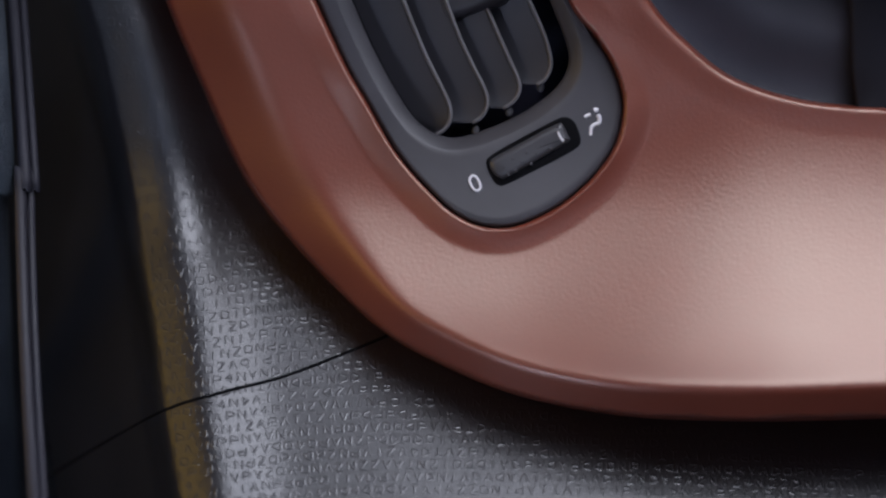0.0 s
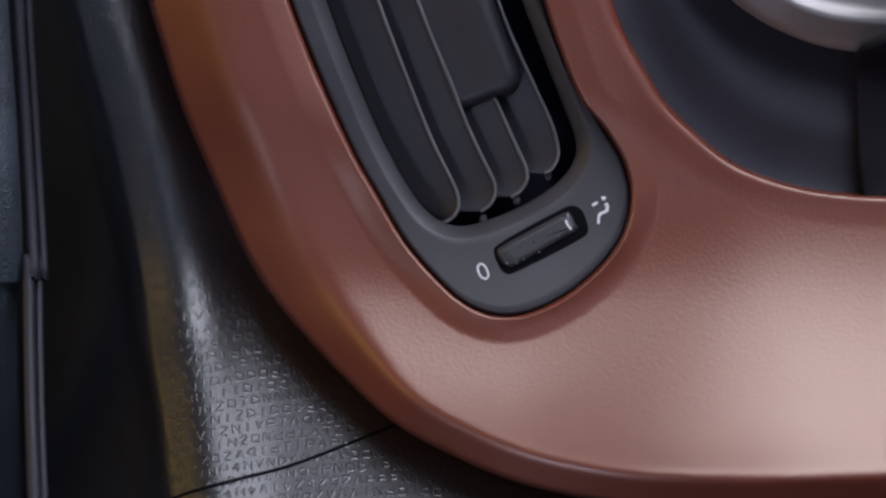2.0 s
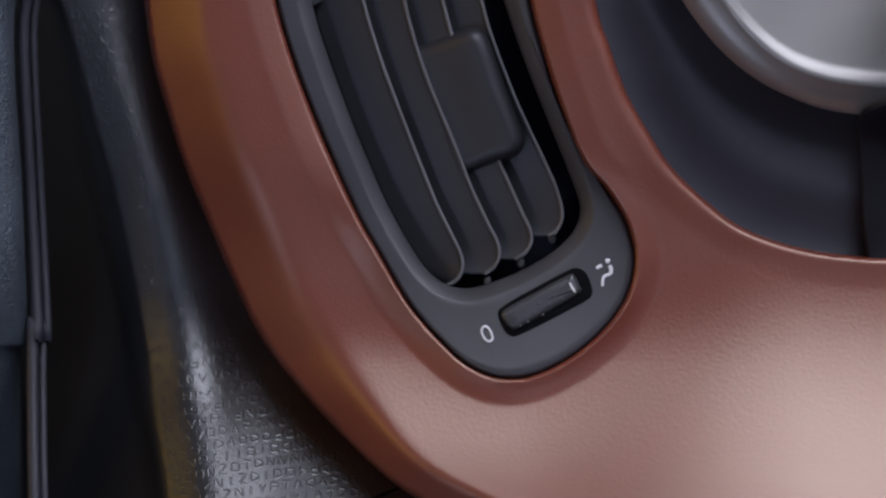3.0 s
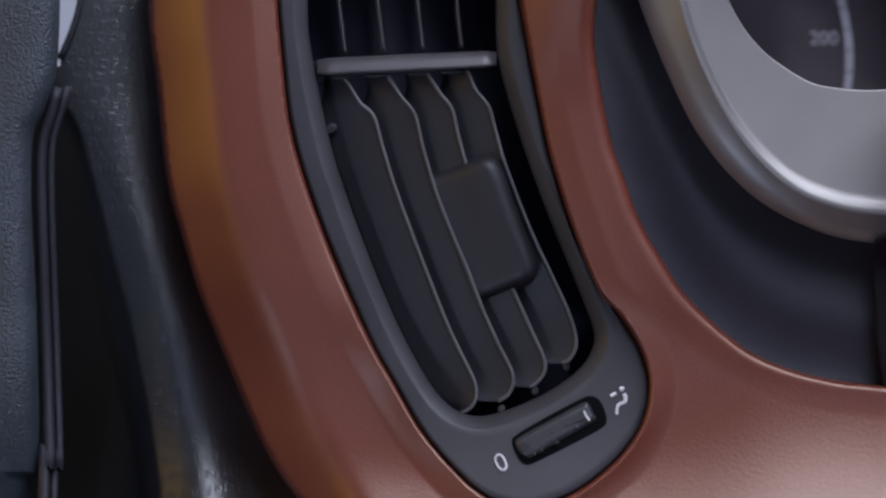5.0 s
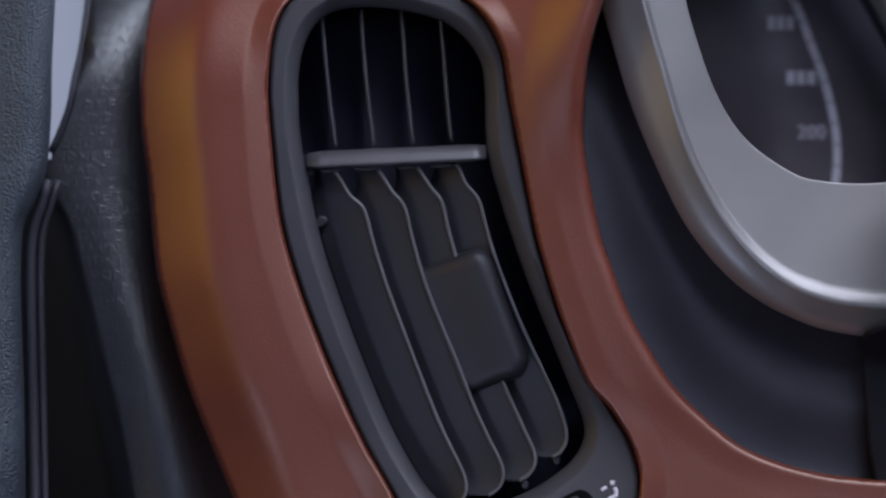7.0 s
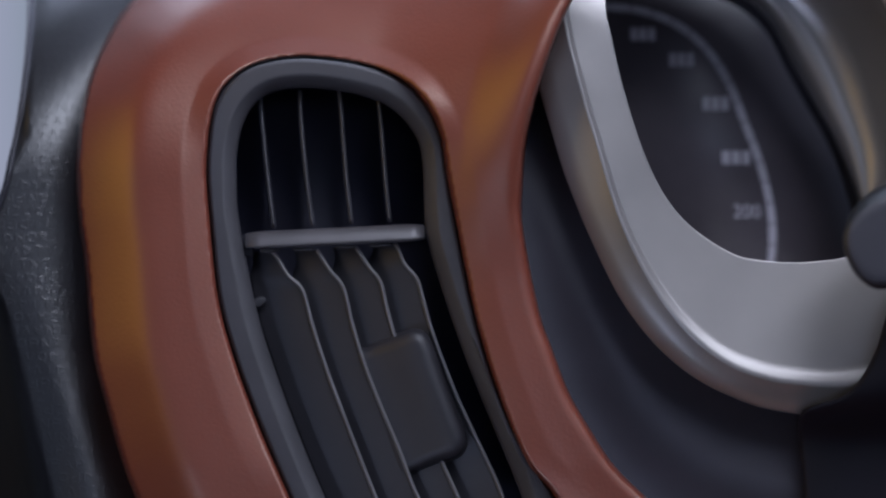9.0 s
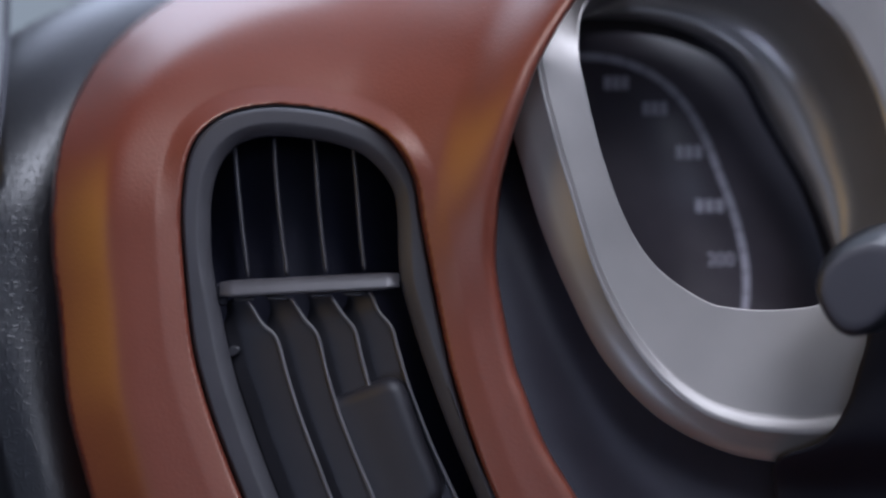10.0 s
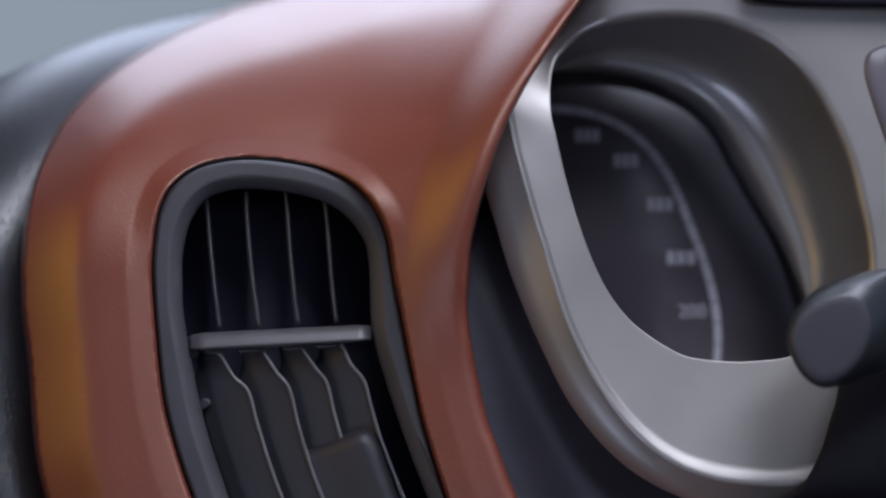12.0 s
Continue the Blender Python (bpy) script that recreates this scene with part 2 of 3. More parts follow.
def trim_height(u, v, d_edge, d_vent, d_pod):
    far = 1 - 0.93 * np.exp(-np.maximum(d_pod, 0) / 230)
    top, bottom = step(430, 620, v), step(40, -320, v)
    h = 8 - 8.5 * step(-60, -430, v) * (0.5 - 0.45 * step(-250, 600, u) + 0.5 * np.exp(-(np.maximum(d_vent, 0) / (260 - 90 * step(-150, 750, u))) ** 2)) - 2.5e-4 * far * np.maximum(v - 430, 0) ** 2
    h = h + 5 * step(50, 650, u) * step(-120, -640, v)
    # outer flank: broad at the side, a narrow sharp fold along the foot, rolled over at the brow
    side = step(-300, -640, v)
    wide, soft = 92 - 40 * side, 10 - 5 * side
    h = h - (0.135 + 0.125 * side) * soft_ramp(wide - d_edge, soft) - 0.15 * step(560, 760, v) * soft_ramp(80 - d_edge, 24) + 5 * np.minimum(d_edge, 0)
    # hollow round the vent, turned into a raised collar above and below it
    inner = step(-60, 60, u)
    lip = np.clip(1 - d_vent / 50, 0, 1)
    h = h - (2.5 - 0.5 * inner) * (1 - top) * (1 - bottom) * lip ** 1.25 + 2.6 * top * np.clip(1 - d_vent / 42, 0, 1) ** 1.15
    h = h + 4.2 * bottom * np.clip(1 - d_vent / 52, 0, 1) ** 1.35 + 1.5 * np.minimum(d_vent - 6, 0)
    # ridge along the instrument pod, which swells into the brow
    high = step(-420, 40, v)
    brow = step(220, 700, v)
    h = h + 2 * np.exp(-np.maximum(d_pod, 0) / 80) * high * (1 - brow) + brow * (8 * step(120, 14, d_pod) + 10 * step(310, 50, d_pod))
    h = h + 2.6 * (1 - high) * np.clip(1 - d_pod / 55, 0, 1) ** 1.6
    y = np.clip(d_pod / (7 + 13 * high + 8 * brow), 0, 1)
    return h - (0.6 + 3.4 * high + 1 * brow) * (1 - np.sqrt(1 - (1 - y) ** 2 + 1e-6)) + 9 * np.minimum(d_pod, 0)


U, V = grid(-760, 1040, -860, 1120, 4)
d_edge, d_vent, d_pod = signed(trim_poly, U, V), -signed(vent_out, U, V), -signed(pod_poly, U, V)
H = trim_height(U, V, d_edge, d_vent, d_pod)
keep = (d_edge > -13) & (d_vent > -22) & (d_pod > -14)
trim = solid("dashboard_trim", *sheet(U, V, H, keep), RUST)
tagged(trim, "satin copper-brown dashboard trim panel around the air vent", "dashboard trim")

# ---- black leatherette dashboard behind it ----
crease_line = [(-719, 516), (-807, 332), (-755, 210), (-719, 89), (-688, -31), (-656, -152), (-611, -381), (-597, -494), 
    (-576, -618), (-563, -743), (-550, -849), (-531, -977)]
crease = spline(crease_line, 60)
skyline = spline([(-846, 711), (-748, 768), (-688, 805), (-588, 852), (-487, 889), (-386, 913), (-283, 932), (-160, 957), 
    (-36, 977), (130, 997), (759, 1042)], 60)
gap_side = spline([(-733, 1015), (-732, 805), (-735, 680), (-748, 547), (-762, 473), (-771, 423), (-789, 372), (-804, 340)], 40)


def dash_height(u, v):
    left = np.maximum(np.interp(v, crease[::-1, 1], crease[::-1, 0]) - u, 0)
    right = u - np.interp(v, crease[::-1, 1], crease[::-1, 0])
    h = -24 + 7 * step(350, -150, v) * np.exp(-((right - 66) / 72) ** 2) - 0.4 * left * step(0, 60, left) - 2.0e-4 * np.maximum(v - 430, 0) ** 2
    low = np.minimum(v + 290, 0)
    h = h + np.where(low > -230, 2.9e-4 * low ** 2, 15.3 - 0.133 * (low + 230)) - 1.1e-4 * np.minimum(v + 80, 0) ** 2
    x = np.clip((np.interp(u, skyline[:, 0], skyline[:, 1]) - v) / 330, 0, 1)
    h = h - 42 * (1 - np.sqrt(1 - (1 - x) ** 2 + 1e-6))
    near = np.maximum(-signed(trim_poly, u, v), 0)
    return h - 1.2e-5 * np.maximum(u + 200, 0) ** 2 - 11 * np.exp(-near / 85)


U, V = grid(-960, 1060, -1040, 1120, 4.5)
H = dash_height(U, V)
hollow = signed(trim_poly, U, V)
left = np.interp(V, crease[::-1, 1], crease[::-1, 0]) - U
dash = thing("dashboard", at(-500, -700, -40), "black embossed leatherette dashboard shell with a dark seam", "dashboard")
below = V < np.interp(U, skyline[:, 0], skyline[:, 1]) + 6
clear = (U > np.interp(V, gap_side[::-1, 1], gap_side[::-1, 0]) + 3) | (V < gap_side[-1, 1] - 10)
solid("dashboard_skin", *sheet(U, V, H, (hollow < 60) & (left < 240) & below & clear), LEATHER, dash)
seam_line = spline([(-817, -939), (-780, -913), (-669, -845), (-564, -788), (-460, -756), (-357, -728), (-254, -688), 
    (-151, -644), (-111, -625)], 220)
across = np.array((0.25, 0.97))
rows = [at(*(seam_line + across * w).T, dash_height(*(seam_line + across * w).T) + up) for w, up in ((-4, -0.5), (-3, 0.3), (3, 0.3), (4, -0.5))]
solid("seam", *rings(rows, closed=False), GAP, dash, "dark open seam")

# added rod that hides the ragged cut edge of the skin
quarter = solid("gap_cover_rod", *rod(at(*(gap_side + np.array((4, 0))).T, dash_height(*(gap_side + np.array((4, 0))).T) + 0.8), 0.0013, 8), RUBBER)
tagged(quarter, "thin black rod added over the skin's cut edge at the quarter window gap", "window seal")

# raised letter pattern of the skin
STROKES = {
    "N": ((0, 0, 0, 1), (0, 1, 1, 0), (1, 0, 1, 1)), "A": ((0, 0, 0.5, 1), (0.5, 1, 1, 0), (0.25, 0.4, 0.75, 0.4)),
    "Z": ((0, 1, 1, 1), (1, 1, 0, 0), (0, 0, 1, 0)), "V": ((0, 1, 0.5, 0), (0.5, 0, 1, 1)), "I": ((0.5, 0, 0.5, 1),),
    "P": ((0, 0, 0, 1), (0, 1, 1, 0.9), (1, 0.9, 1, 0.5), (1, 0.5, 0, 0.45)), "D": ((0, 0, 0, 1), (0, 1, 1, 0.7), (1, 0.7, 1, 0.3), (1, 0.3, 0, 0)),
    "O": ((0, 0.1, 0, 0.9), (0, 0.9, 1, 0.9), (1, 0.9, 1, 0.1), (1, 0.1, 0, 0.135)), "T": ((0, 1, 1, 1), (0.5, 1, 0.5, 0)), "4": ((0.7, 0, 0.7, 1), (0.7, 1, 0, 0.35), (0, 0.35, 1, 0.35)),
}
picker = random.Random(7)
segs = []
for row in range(78):
    for col in range(84):
        u0, v0 = -790 + 21.5 * col + 7 * (row % 3), -945 + 23.5 * row
        v0 -= 2.6e-4 * min(u0 + 120, 0) ** 2 * float(step(-250, -500, v0)) + 3.0e-5 * max(u0 - 100, 0) ** 2
        glyph, turn = STROKES[picker.choice("NAZVPDOTI4NADP")], picker.random() < 0.4
        for a, b, c, d in glyph:
            if turn:
                a, b, c, d = 1 - a, 1 - b, 1 - c, 1 - d
            segs.append((u0 + 13 * a, v0 + 16 * b, u0 + 13 * c, v0 + 16 * d))
segs = np.array(segs)
mu, mv = (segs[:, 0] + segs[:, 2]) / 2, (segs[:, 1] + segs[:, 3]) / 2
fits = (signed(trim_poly, mu, mv) < 4) & (mu > np.interp(mv, crease[::-1, 1], crease[::-1, 0]) - 26) & (mv < np.interp(mu, skyline[:, 0], skyline[:, 1]) - 8)
fits &= (mu > np.interp(mv, gap_side[::-1, 1], gap_side[::-1, 0]) + 14) | (mv < gap_side[-1, 1] - 10)
segs = segs[fits]
along = segs[:, 2:] - segs[:, :2]
side = np.stack([-along[:, 1], along[:, 0]], 1) / np.linalg.norm(along, axis=1)[:, None] * 2.7
tall = 0.075 + 0.045 * step(-350, -650, segs[:, 1])
corners = []
for p, s_, up in ((segs[:, :2], -1, -0.02), (segs[:, :2], 1, -0.02), (segs[:, 2:], 1, -0.02), (segs[:, 2:], -1, -0.02), (segs[:, :2] + along * 0.12, 0, tall), (segs[:, 2:] - along * 0.12, 0, tall)):
    q = p + side * s_
    corners.append(at(*q.T, dash_height(*q.T) + up))
verts = np.stack(corners, 1).reshape(-1, 3)
first = 6 * np.arange(len(segs))[:, None]
faces = [tuple(f) for pat in ((0, 3, 5, 4), (1, 4, 5, 2), (0, 4, 1), (3, 2, 5)) for f in (first + np.array(pat)).tolist()]
tagged(solid("embossed_pattern", verts, faces, LEATHER, dash, "raised letter-like grain", smooth=False), kind="stuff")

# ---- air vent ----
spot = at(-100, 100, -30)
vent = thing("air_vent", spot, "grey plastic air vent with dark curved vanes in the copper trim", "air vent")
o = near_start(vent_out, (-230, 600))
i = near_start(vent_in, (-230, 600))


def offset(curve, w):
    """A closed anticlockwise outline moved outwards by w."""
    t = np.roll(curve, -2, 0) - np.roll(curve, 2, 0)
    n = np.stack([t[:, 1], -t[:, 0]], 1)
    return curve + n / np.linalg.norm(n, axis=1)[:, None] * w


flat = [offset(o, -6) + (offset(i, 24) - offset(o, -6)) * k for k in np.linspace(0, 1, 12)]
rows = [at(*offset(o, 1).T, -9), at(*o.T, 0.5), at(*offset(o, -2).T, 1.7)] + [at(*q.T, 2.4) for q in flat] + [at(*offset(i, 20).T, 2.1),
        at(*offset(i, 4).T, -1.6), at(*i.T, -2.6), at(*offset(i, -1.5).T, -4), at(*offset(i, -1.5).T, -14)]
# black ring in place of the shaded gap between trim and bezel
solid("bezel_gap_ring", *rings([at(*offset(o, 6).T, -8), at(*offset(o, 5).T, 0.2 - 1.2 * step(-300, -450, o[:, 1])), at(*offset(o, 0).T, 0.4), at(*offset(o, 0).T, -8)]), GAP, vent, "black gasket line")
bezel = solid("vent_bezel", *rings(rows), BEZEL, vent, "grey satin plastic surround")
solid("vent_duct", *rings([at(*offset(i, 0).T, -13), at(*offset(i, 2).T, -45)], cap_last=True), DUCT, vent, "black hollow behind the vanes")


mouth_side = i[: len(i) // 2]
mouth_side = mouth_side[np.argsort(mouth_side[:, 1])]


def blade(name, edge, front, depth, lean, label):
    """A broad vane: a thin rounded front edge along the line, its face leaning back to one side as far as the duct's wall."""
    e = np.asarray(edge, float)
    n = len(e)
    grow = 0.42 + 0.58 * step(0, 15, np.arange(n))
    room = np.maximum(e[:, 0] - np.interp(e[:, 1], mouth_side[:, 1], mouth_side[:, 0]) - 2, 14)
    reach = np.minimum(lean * grow, room)
    rows = []
    for du, dh in ((0, -4), (-0.6, -0.8), (-2.4, 0), (-4.6, -0.2), (-6.4, -1.2), (-7.2, -1.3)):
        rows.append(at(e[:, 0] + du, e[:, 1], front + dh))
    for k in (0.06, 0.35, 0.65, 0.95, 1.0):
        rows.append(at(e[:, 0] - 6.4 - (reach - 6.4) * k, e[:, 1], front - 1.2 - depth * k))
    rows.append(at(e[:, 0] - reach + 5, e[:, 1], front - 3.2 - depth))
    vane = solid(name, *rings(list(np.stack(rows, 1)), cap_first=True, cap_last=True), VANE, vent, label)
    # pale rod that paints the light caught along the front edge
    solid("edge_highlight_rod", *rod(at(e[:, 0] - 2.2, e[:, 1], front - 0.3), 0.00065, 8), EDGE, vane, "satin rounded edge of the vane")
    return vane


lower = [
    [(-289, 306), (-280, 297), (-260, 264), (-235, 239), (-218, 181), (-194, 106), (-164, 26), (-133, -54), 
    (-98, -140), (-67, -203), (-53, -235), (-52, -260), (-63, -278), (-79, -286)],
    [(-210, 310), (-203, 300), (-185, 272), (-162, 242), (-147, 182), (-124, 106), (-95, 32), (-65, -38), 
    (-38, -108), (-10, -168), (10, -208), (14, -232), (5, -253), (-12, -265)],
    [(-140, 314), (-134, 305), (-115, 277), (-96, 252), (-84, 202), (-67, 142), (-44, 72), (-13, -3), 
    (14, -68), (32, -108), (52, -152), (68, -187), (70, -209), (59, -228), (42, -239)],
    [(-72, 322), (-65, 312), (-55, 287), (-31, 257), (-21, 222), (-4, 162), (18, 102), (41, 45), (63, -3), 
    (87, -53), (112, -107), (124, -147), (124, -170), (114, -189), (100, -197)],
]
for line in lower:
    blade("vane", spline(line, 90), -5, 5.5, 104, "dark curved lower vane")
upper = [
    [(-314, 586), (-312, 556), (-306, 494), (-298, 423), (-288, 350)],
    [(-243, 597), (-242, 555), (-237, 494), (-229, 423), (-219, 352)],
    [(-173, 597), (-170, 566), (-165, 494), (-158, 422), (-150, 357)],
    [(-103, 586), (-99, 545), (-94, 483), (-89, 422), (-82, 361)],
]
for line in upper:
    e = spline(line, 24)
    rows = [at(e[:, 0] + du, e[:, 1], h) for du, h in ((-3.6, -9), (-1.8, -7.6), (1.8, -7.6), (3.6, -9), (3.2, -34), (-3.2, -34))]
    solid("upper_vane", *rings(list(np.stack(rows, 1)), cap_first=True, cap_last=True), BEZEL, vent, "thin upright upper vane")

# cross bar between the two banks of vanes
a0, a1 = (np.array(p) for p in [(-339, 326), (-20, 341)])
rows = []
for k in np.linspace(0, 1, 14):
    c = a0 + (a1 - a0) * k
    s_ = 0.82 if k in (0.0, 1.0) else 1.0
    rows.append(at(c[0] + 0 * np.arange(9), c[1] + s_ * np.array((15, 16, 13, 0, -8, -12, -15, -15, 8)), np.array((-9, -4.4, -3.4, -2.4, -1.7, -1.5, -2.4, -8, -12))))
solid("cross_bar", *rings(rows, cap_first=True, cap_last=True), BAR, vent, "satin grey cross bar")
for line in ([(-355, 334), (-328, 332), (-324, 302), (-338, 298), (-351, 310)],):
    solid("bar_bracket", *slab(spline(line, 20, True), -3.4, -12, 3), BLACK, vent)
for line in [(-295, 309), (-236, 311), (-160, 315), (-100, 318)]:
    p = np.array(line)
    q = spline([p + w for w in ((-17, -3), (0, -3.5), (17, -2), (17, 3), (0, 3), (-17, 3))], 20, True)
    solid("link_tab", *slab(q, -4.0, -10, 2), BEZEL, vent, "small linkage tab under the cross bar")
clip = spline([(-324, 219), (-315, 227), (-304, 225), (-302, 215), (-312, 207), (-324, 207)], 18, True)
solid("pivot_clip", *slab(clip, -8, -16, 4), VANE, vent, "small pivot clip")
for line in [(-75, -291), (-9, -278), (50, -245), (105, -201)]:
    solid("pivot_pin", *slab([(line[0] + 7 * math.cos(w), line[1] + 9 * math.sin(w)) for w in np.linspace(0, 6.28, 12, endpoint=False)], -6.5, -16, 3), VANE, vent)

# slide tab on the third vane
tab = spline([(-131, 137), (-99, 149), (-67, 160), (-41, 168), (-21, 163), (-6, 142), (8, 102), (28, 46), (49, -10), 
    (52, -36), (40, -55), (7, -67), (-39, -86), (-66, -92), (-88, -42), (-114, 26), (-142, 93), (-152, 132)], 90, True)
second = np.array(lower[1])[::-1]
U, V = grid(tab[:, 0].min() - 10, tab[:, 0].max() + 10, tab[:, 1].min() - 10, tab[:, 1].max() + 10, 2.5)
d = signed(tab, U, V)
x = np.clip(d / 26, 0, 1)
H = -5.6 + 6 * step(0, 110, U - np.interp(V, second[:, 1], second[:, 0])) - 5 * (1 - np.sqrt(1 - (1 - x) ** 2 + 1e-6)) + 1.5 * np.minimum(d, 0)
solid("slide_tab", *sheet(U, V, H, d > -7), VANE, vent, "rounded dark slide tab")

# thumb wheel
well = spline([(10, -337), (20, -322), (74, -290), (134, -258), (151, -254), (165, -262), (174, -281), (177, -298), 
    (168, -310), (110, -342), (50, -372), (35, -376), (22, -366)], 60, True)
solid("wheel_well", *slab(well, 3.0, 0, 2), GAP, bezel, "dark slot of the thumb wheel")
wheel = spline([(16, -339), (24, -327), (79, -296), (133, -267), (145, -268), (154, -286), (155, -298), (100, -331), 
    (48, -361), (36, -363), (24, -355)], 60, True)
knob = solid("thumb_wheel", *slab(wheel, 4.8, 1, 9), WHEEL, vent, "ribbed black thumb wheel")
for p in [(43, -343), (63, -350), (57, -328), (72, -334), (82, -317), (100, -319), (108, -304), (125, -309), 
    (50, -357), (90, -337)]:
    q = np.array([(p[0] + 2.6 * math.cos(w), p[1] + 3 * math.sin(w)) for w in np.linspace(0, 6.28, 8, endpoint=False)])
    solid("grip_dot", *slab(q, 5.05, 4, 1.2), BEZEL, knob)


def stroke(name, line, width, h, parent, label="", closed=False):
    """A flat printed line."""
    e = spline(line, 30, closed)
    t = np.gradient(e, axis=0) if not closed else np.roll(e, -1, 0) - np.roll(e, 1, 0)
    n = np.stack([-t[:, 1], t[:, 0]], 1) / np.linalg.norm(t, axis=1)[:, None] * width / 2
    rows = [at(*(e + n).T, h - 0.3), at(*(e + n).T, h), at(*(e - n).T, h), at(*(e - n).T, h - 0.3)]
    return solid(name, *rings([np.array(r) for r in rows], closed=closed), WHITE, parent, label)


stroke("wheel_mark", [(137, -280), (141, -289), (147, -297)], 4, 5.2, knob, "white tick")
stroke("zero_mark", [(-19, -365), (-14, -359), (-7, -362), (-1, -373), (-0, -381), (-5, -386), (-12, -383), (-18, -373)], 4.5, 2.85, bezel, "white printed figure 0", True)
for line, w in (([(200, -242), (203, -241), (207, -242)], 8), ([(207, -249), (210, -256), (209, -265)], 7), ([(209, -265), (201, -267), (196, -271)], 6), ([(196, -270), (195, -278), (195, -286)], 5), ([(184, -254), (189, -251), (194, -249)], 6)):
    stroke("airflow_mark", line, w, 2.85, bezel, "white printed airflow bar")

# ---- instrument pod ----
mouth_line = [(308, 795), (308, 742), (317, 695), (331, 627), (350, 554), (379, 467), (413, 400), (457, 349), 
    (527, 303), (577, 291), (628, 287), (679, 289), (730, 297), (792, 327), (845, 378), (871, 439), 
    (870, 512), (859, 574), (847, 637), (826, 700), (790, 776), (750, 829), (700, 872), (648, 897), 
    (597, 911), (492, 914), (388, 896), (335, 858), (316, 832)]
crest_line = [(231, 795), (235, 711), (254, 627), (273, 554), (288, 503), (326, 370), (374, 264), (423, 190), 
    (472, 138), (521, 103), (571, 83), (621, 72), (721, 67), (823, 86), (1027, 124), (1243, 325), (1270, 742), 
    (1297, 1176), (872, 1229), (446, 1172), (284, 901)]
outer_line = [(169, 795), (178, 637), (207, 524), (226, 457), (246, 401), (275, 330), (323, 229), (372, 159), 
    (421, 109), (470, 74), (520, 49), (579, 28), (659, 16), (759, 12), (861, 36), (1085, 84), (1305, 325), 
    (1333, 742), (1365, 1232), (875, 1285), (395, 1227), (212, 901)]
gap_line = [(262, 784), (309, 819), (438, 814), (541, 776), (601, 723), (640, 647), (679, 574), (717, 502), 
    (754, 399), (770, 287), (676, 227), (475, 238), (356, 370), (289, 554), (260, 679)]
U, V = grid(60, 1100, -420, 1000, 6)
d = signed(pod_poly, U, V)
rim = signed(spline(outer_line, 200, True), U, V)
H = -20 + 6 * step(0, 130, d) - 4 * step(-70, 10, rim) - 0.03 * np.clip(d, 0, 400)
housing = sheet(U, V, H, (d > -30) & (rim < 36))
centre = np.array((575.0, 570.0))


def around(line):
    """The closed line, taken at even angles round the centre."""
    q = spline(line, 600, True) - centre
    ang = np.arctan2(q[:, 1], q[:, 0])
    order = np.argsort(ang)
    ang, rad = ang[order], np.linalg.norm(q[order], axis=1)
    want = np.linspace(-math.pi, math.pi, 240, endpoint=False)
    rad = np.interp(want, np.concatenate([ang - 2 * math.pi, ang, ang + 2 * math.pi]), np.tile(rad, 3))
    return centre + np.stack([np.cos(want), np.sin(want)], 1) * rad[:, None]


m, c, r, g = (around(q) for q in (mouth_line, crest_line, outer_line, gap_line))
cluster = thing("instrument_cluster", at(600, 500, -60), "satin silver instrument surround with a deep round dial opening", "instrument cluster")
facing = (m - centre) @ np.array((0.7, 0.7)) / np.linalg.norm(m - centre, axis=1)
lip = 0.1 + 0.9 * step(-0.25, 0.5, facing)
away = m + (c - m) / (np.linalg.norm(c - m, axis=1)[:, None] + 1e-9) * 26 * lip[:, None]
def under(q, h):
    """The ring's places, sunk where the brow of the trim laps over it."""
    return at(q[:, 0], q[:, 1], h - 22 * step(740, 970, q[:, 1]) * step(430, 250, q[:, 0]))


rows = [under((r + (c - r) * 0.04), -34), under(r, -1), under((r + (c - r) * 0.04), 0), under((r + (c - r) * 0.5), 3.2), under((r + (c - r) * 0.82), 5.2), under((r + (c - r) * 0.94), 6.3), under(c, 6.8), under((c + (m - c) * 0.05), 6.3),
        under((c + (m - c) * 0.10), 4.7), under((c + (m - c) * 0.16), 3.7), under(away, 3.8), under((away + (m - away) * 0.4), 3.8 - 0.5 * lip), under((away + (m - away) * 0.75), 3.7 - 1.5 * lip),
        under(m, 3.4 - 4.4 * lip), under((m + (g - m) * 0.06), -6), under((m + (g - m) * 0.4), -25), under((m + (g - m) * 0.68), -36), under((m + (g - m) * 0.74), -35.5),
        under((m + (g - m) * 0.86), -37), under((m + (g - m) * 0.96), -44), under(g, -76)]
solid("surround", *rings(rows), SILVER, cluster)
solid("lower_housing", *housing, HOUSING, cluster, "dark soft plastic housing below the ring")
gi = g.mean(0) + (g - g.mean(0)) * 0.9
solid("dial_gasket", *rings([at(*g.T, -74), at(*gi.T, -79)]), RUBBER, cluster, "black gasket round the dial")
gg = g.mean(0) + (g - g.mean(0)) * 1.25
dial = solid("dial_face", *rings([at(*gg.T, -82), at(*gg.T, -84)], cap_first=True, cap_last=True), DIAL, cluster, "dark round dial")
arc = spline([(271, 746), (313, 749), (374, 742), (436, 716), (486, 674), (526, 611), (554, 538), (582, 456), 
    (598, 374), (598, 303), (588, 257)], 90)
t = np.gradient(arc, axis=0)
n = np.stack([-t[:, 1], t[:, 0]], 1) / np.linalg.norm(t, axis=1)[:, None]
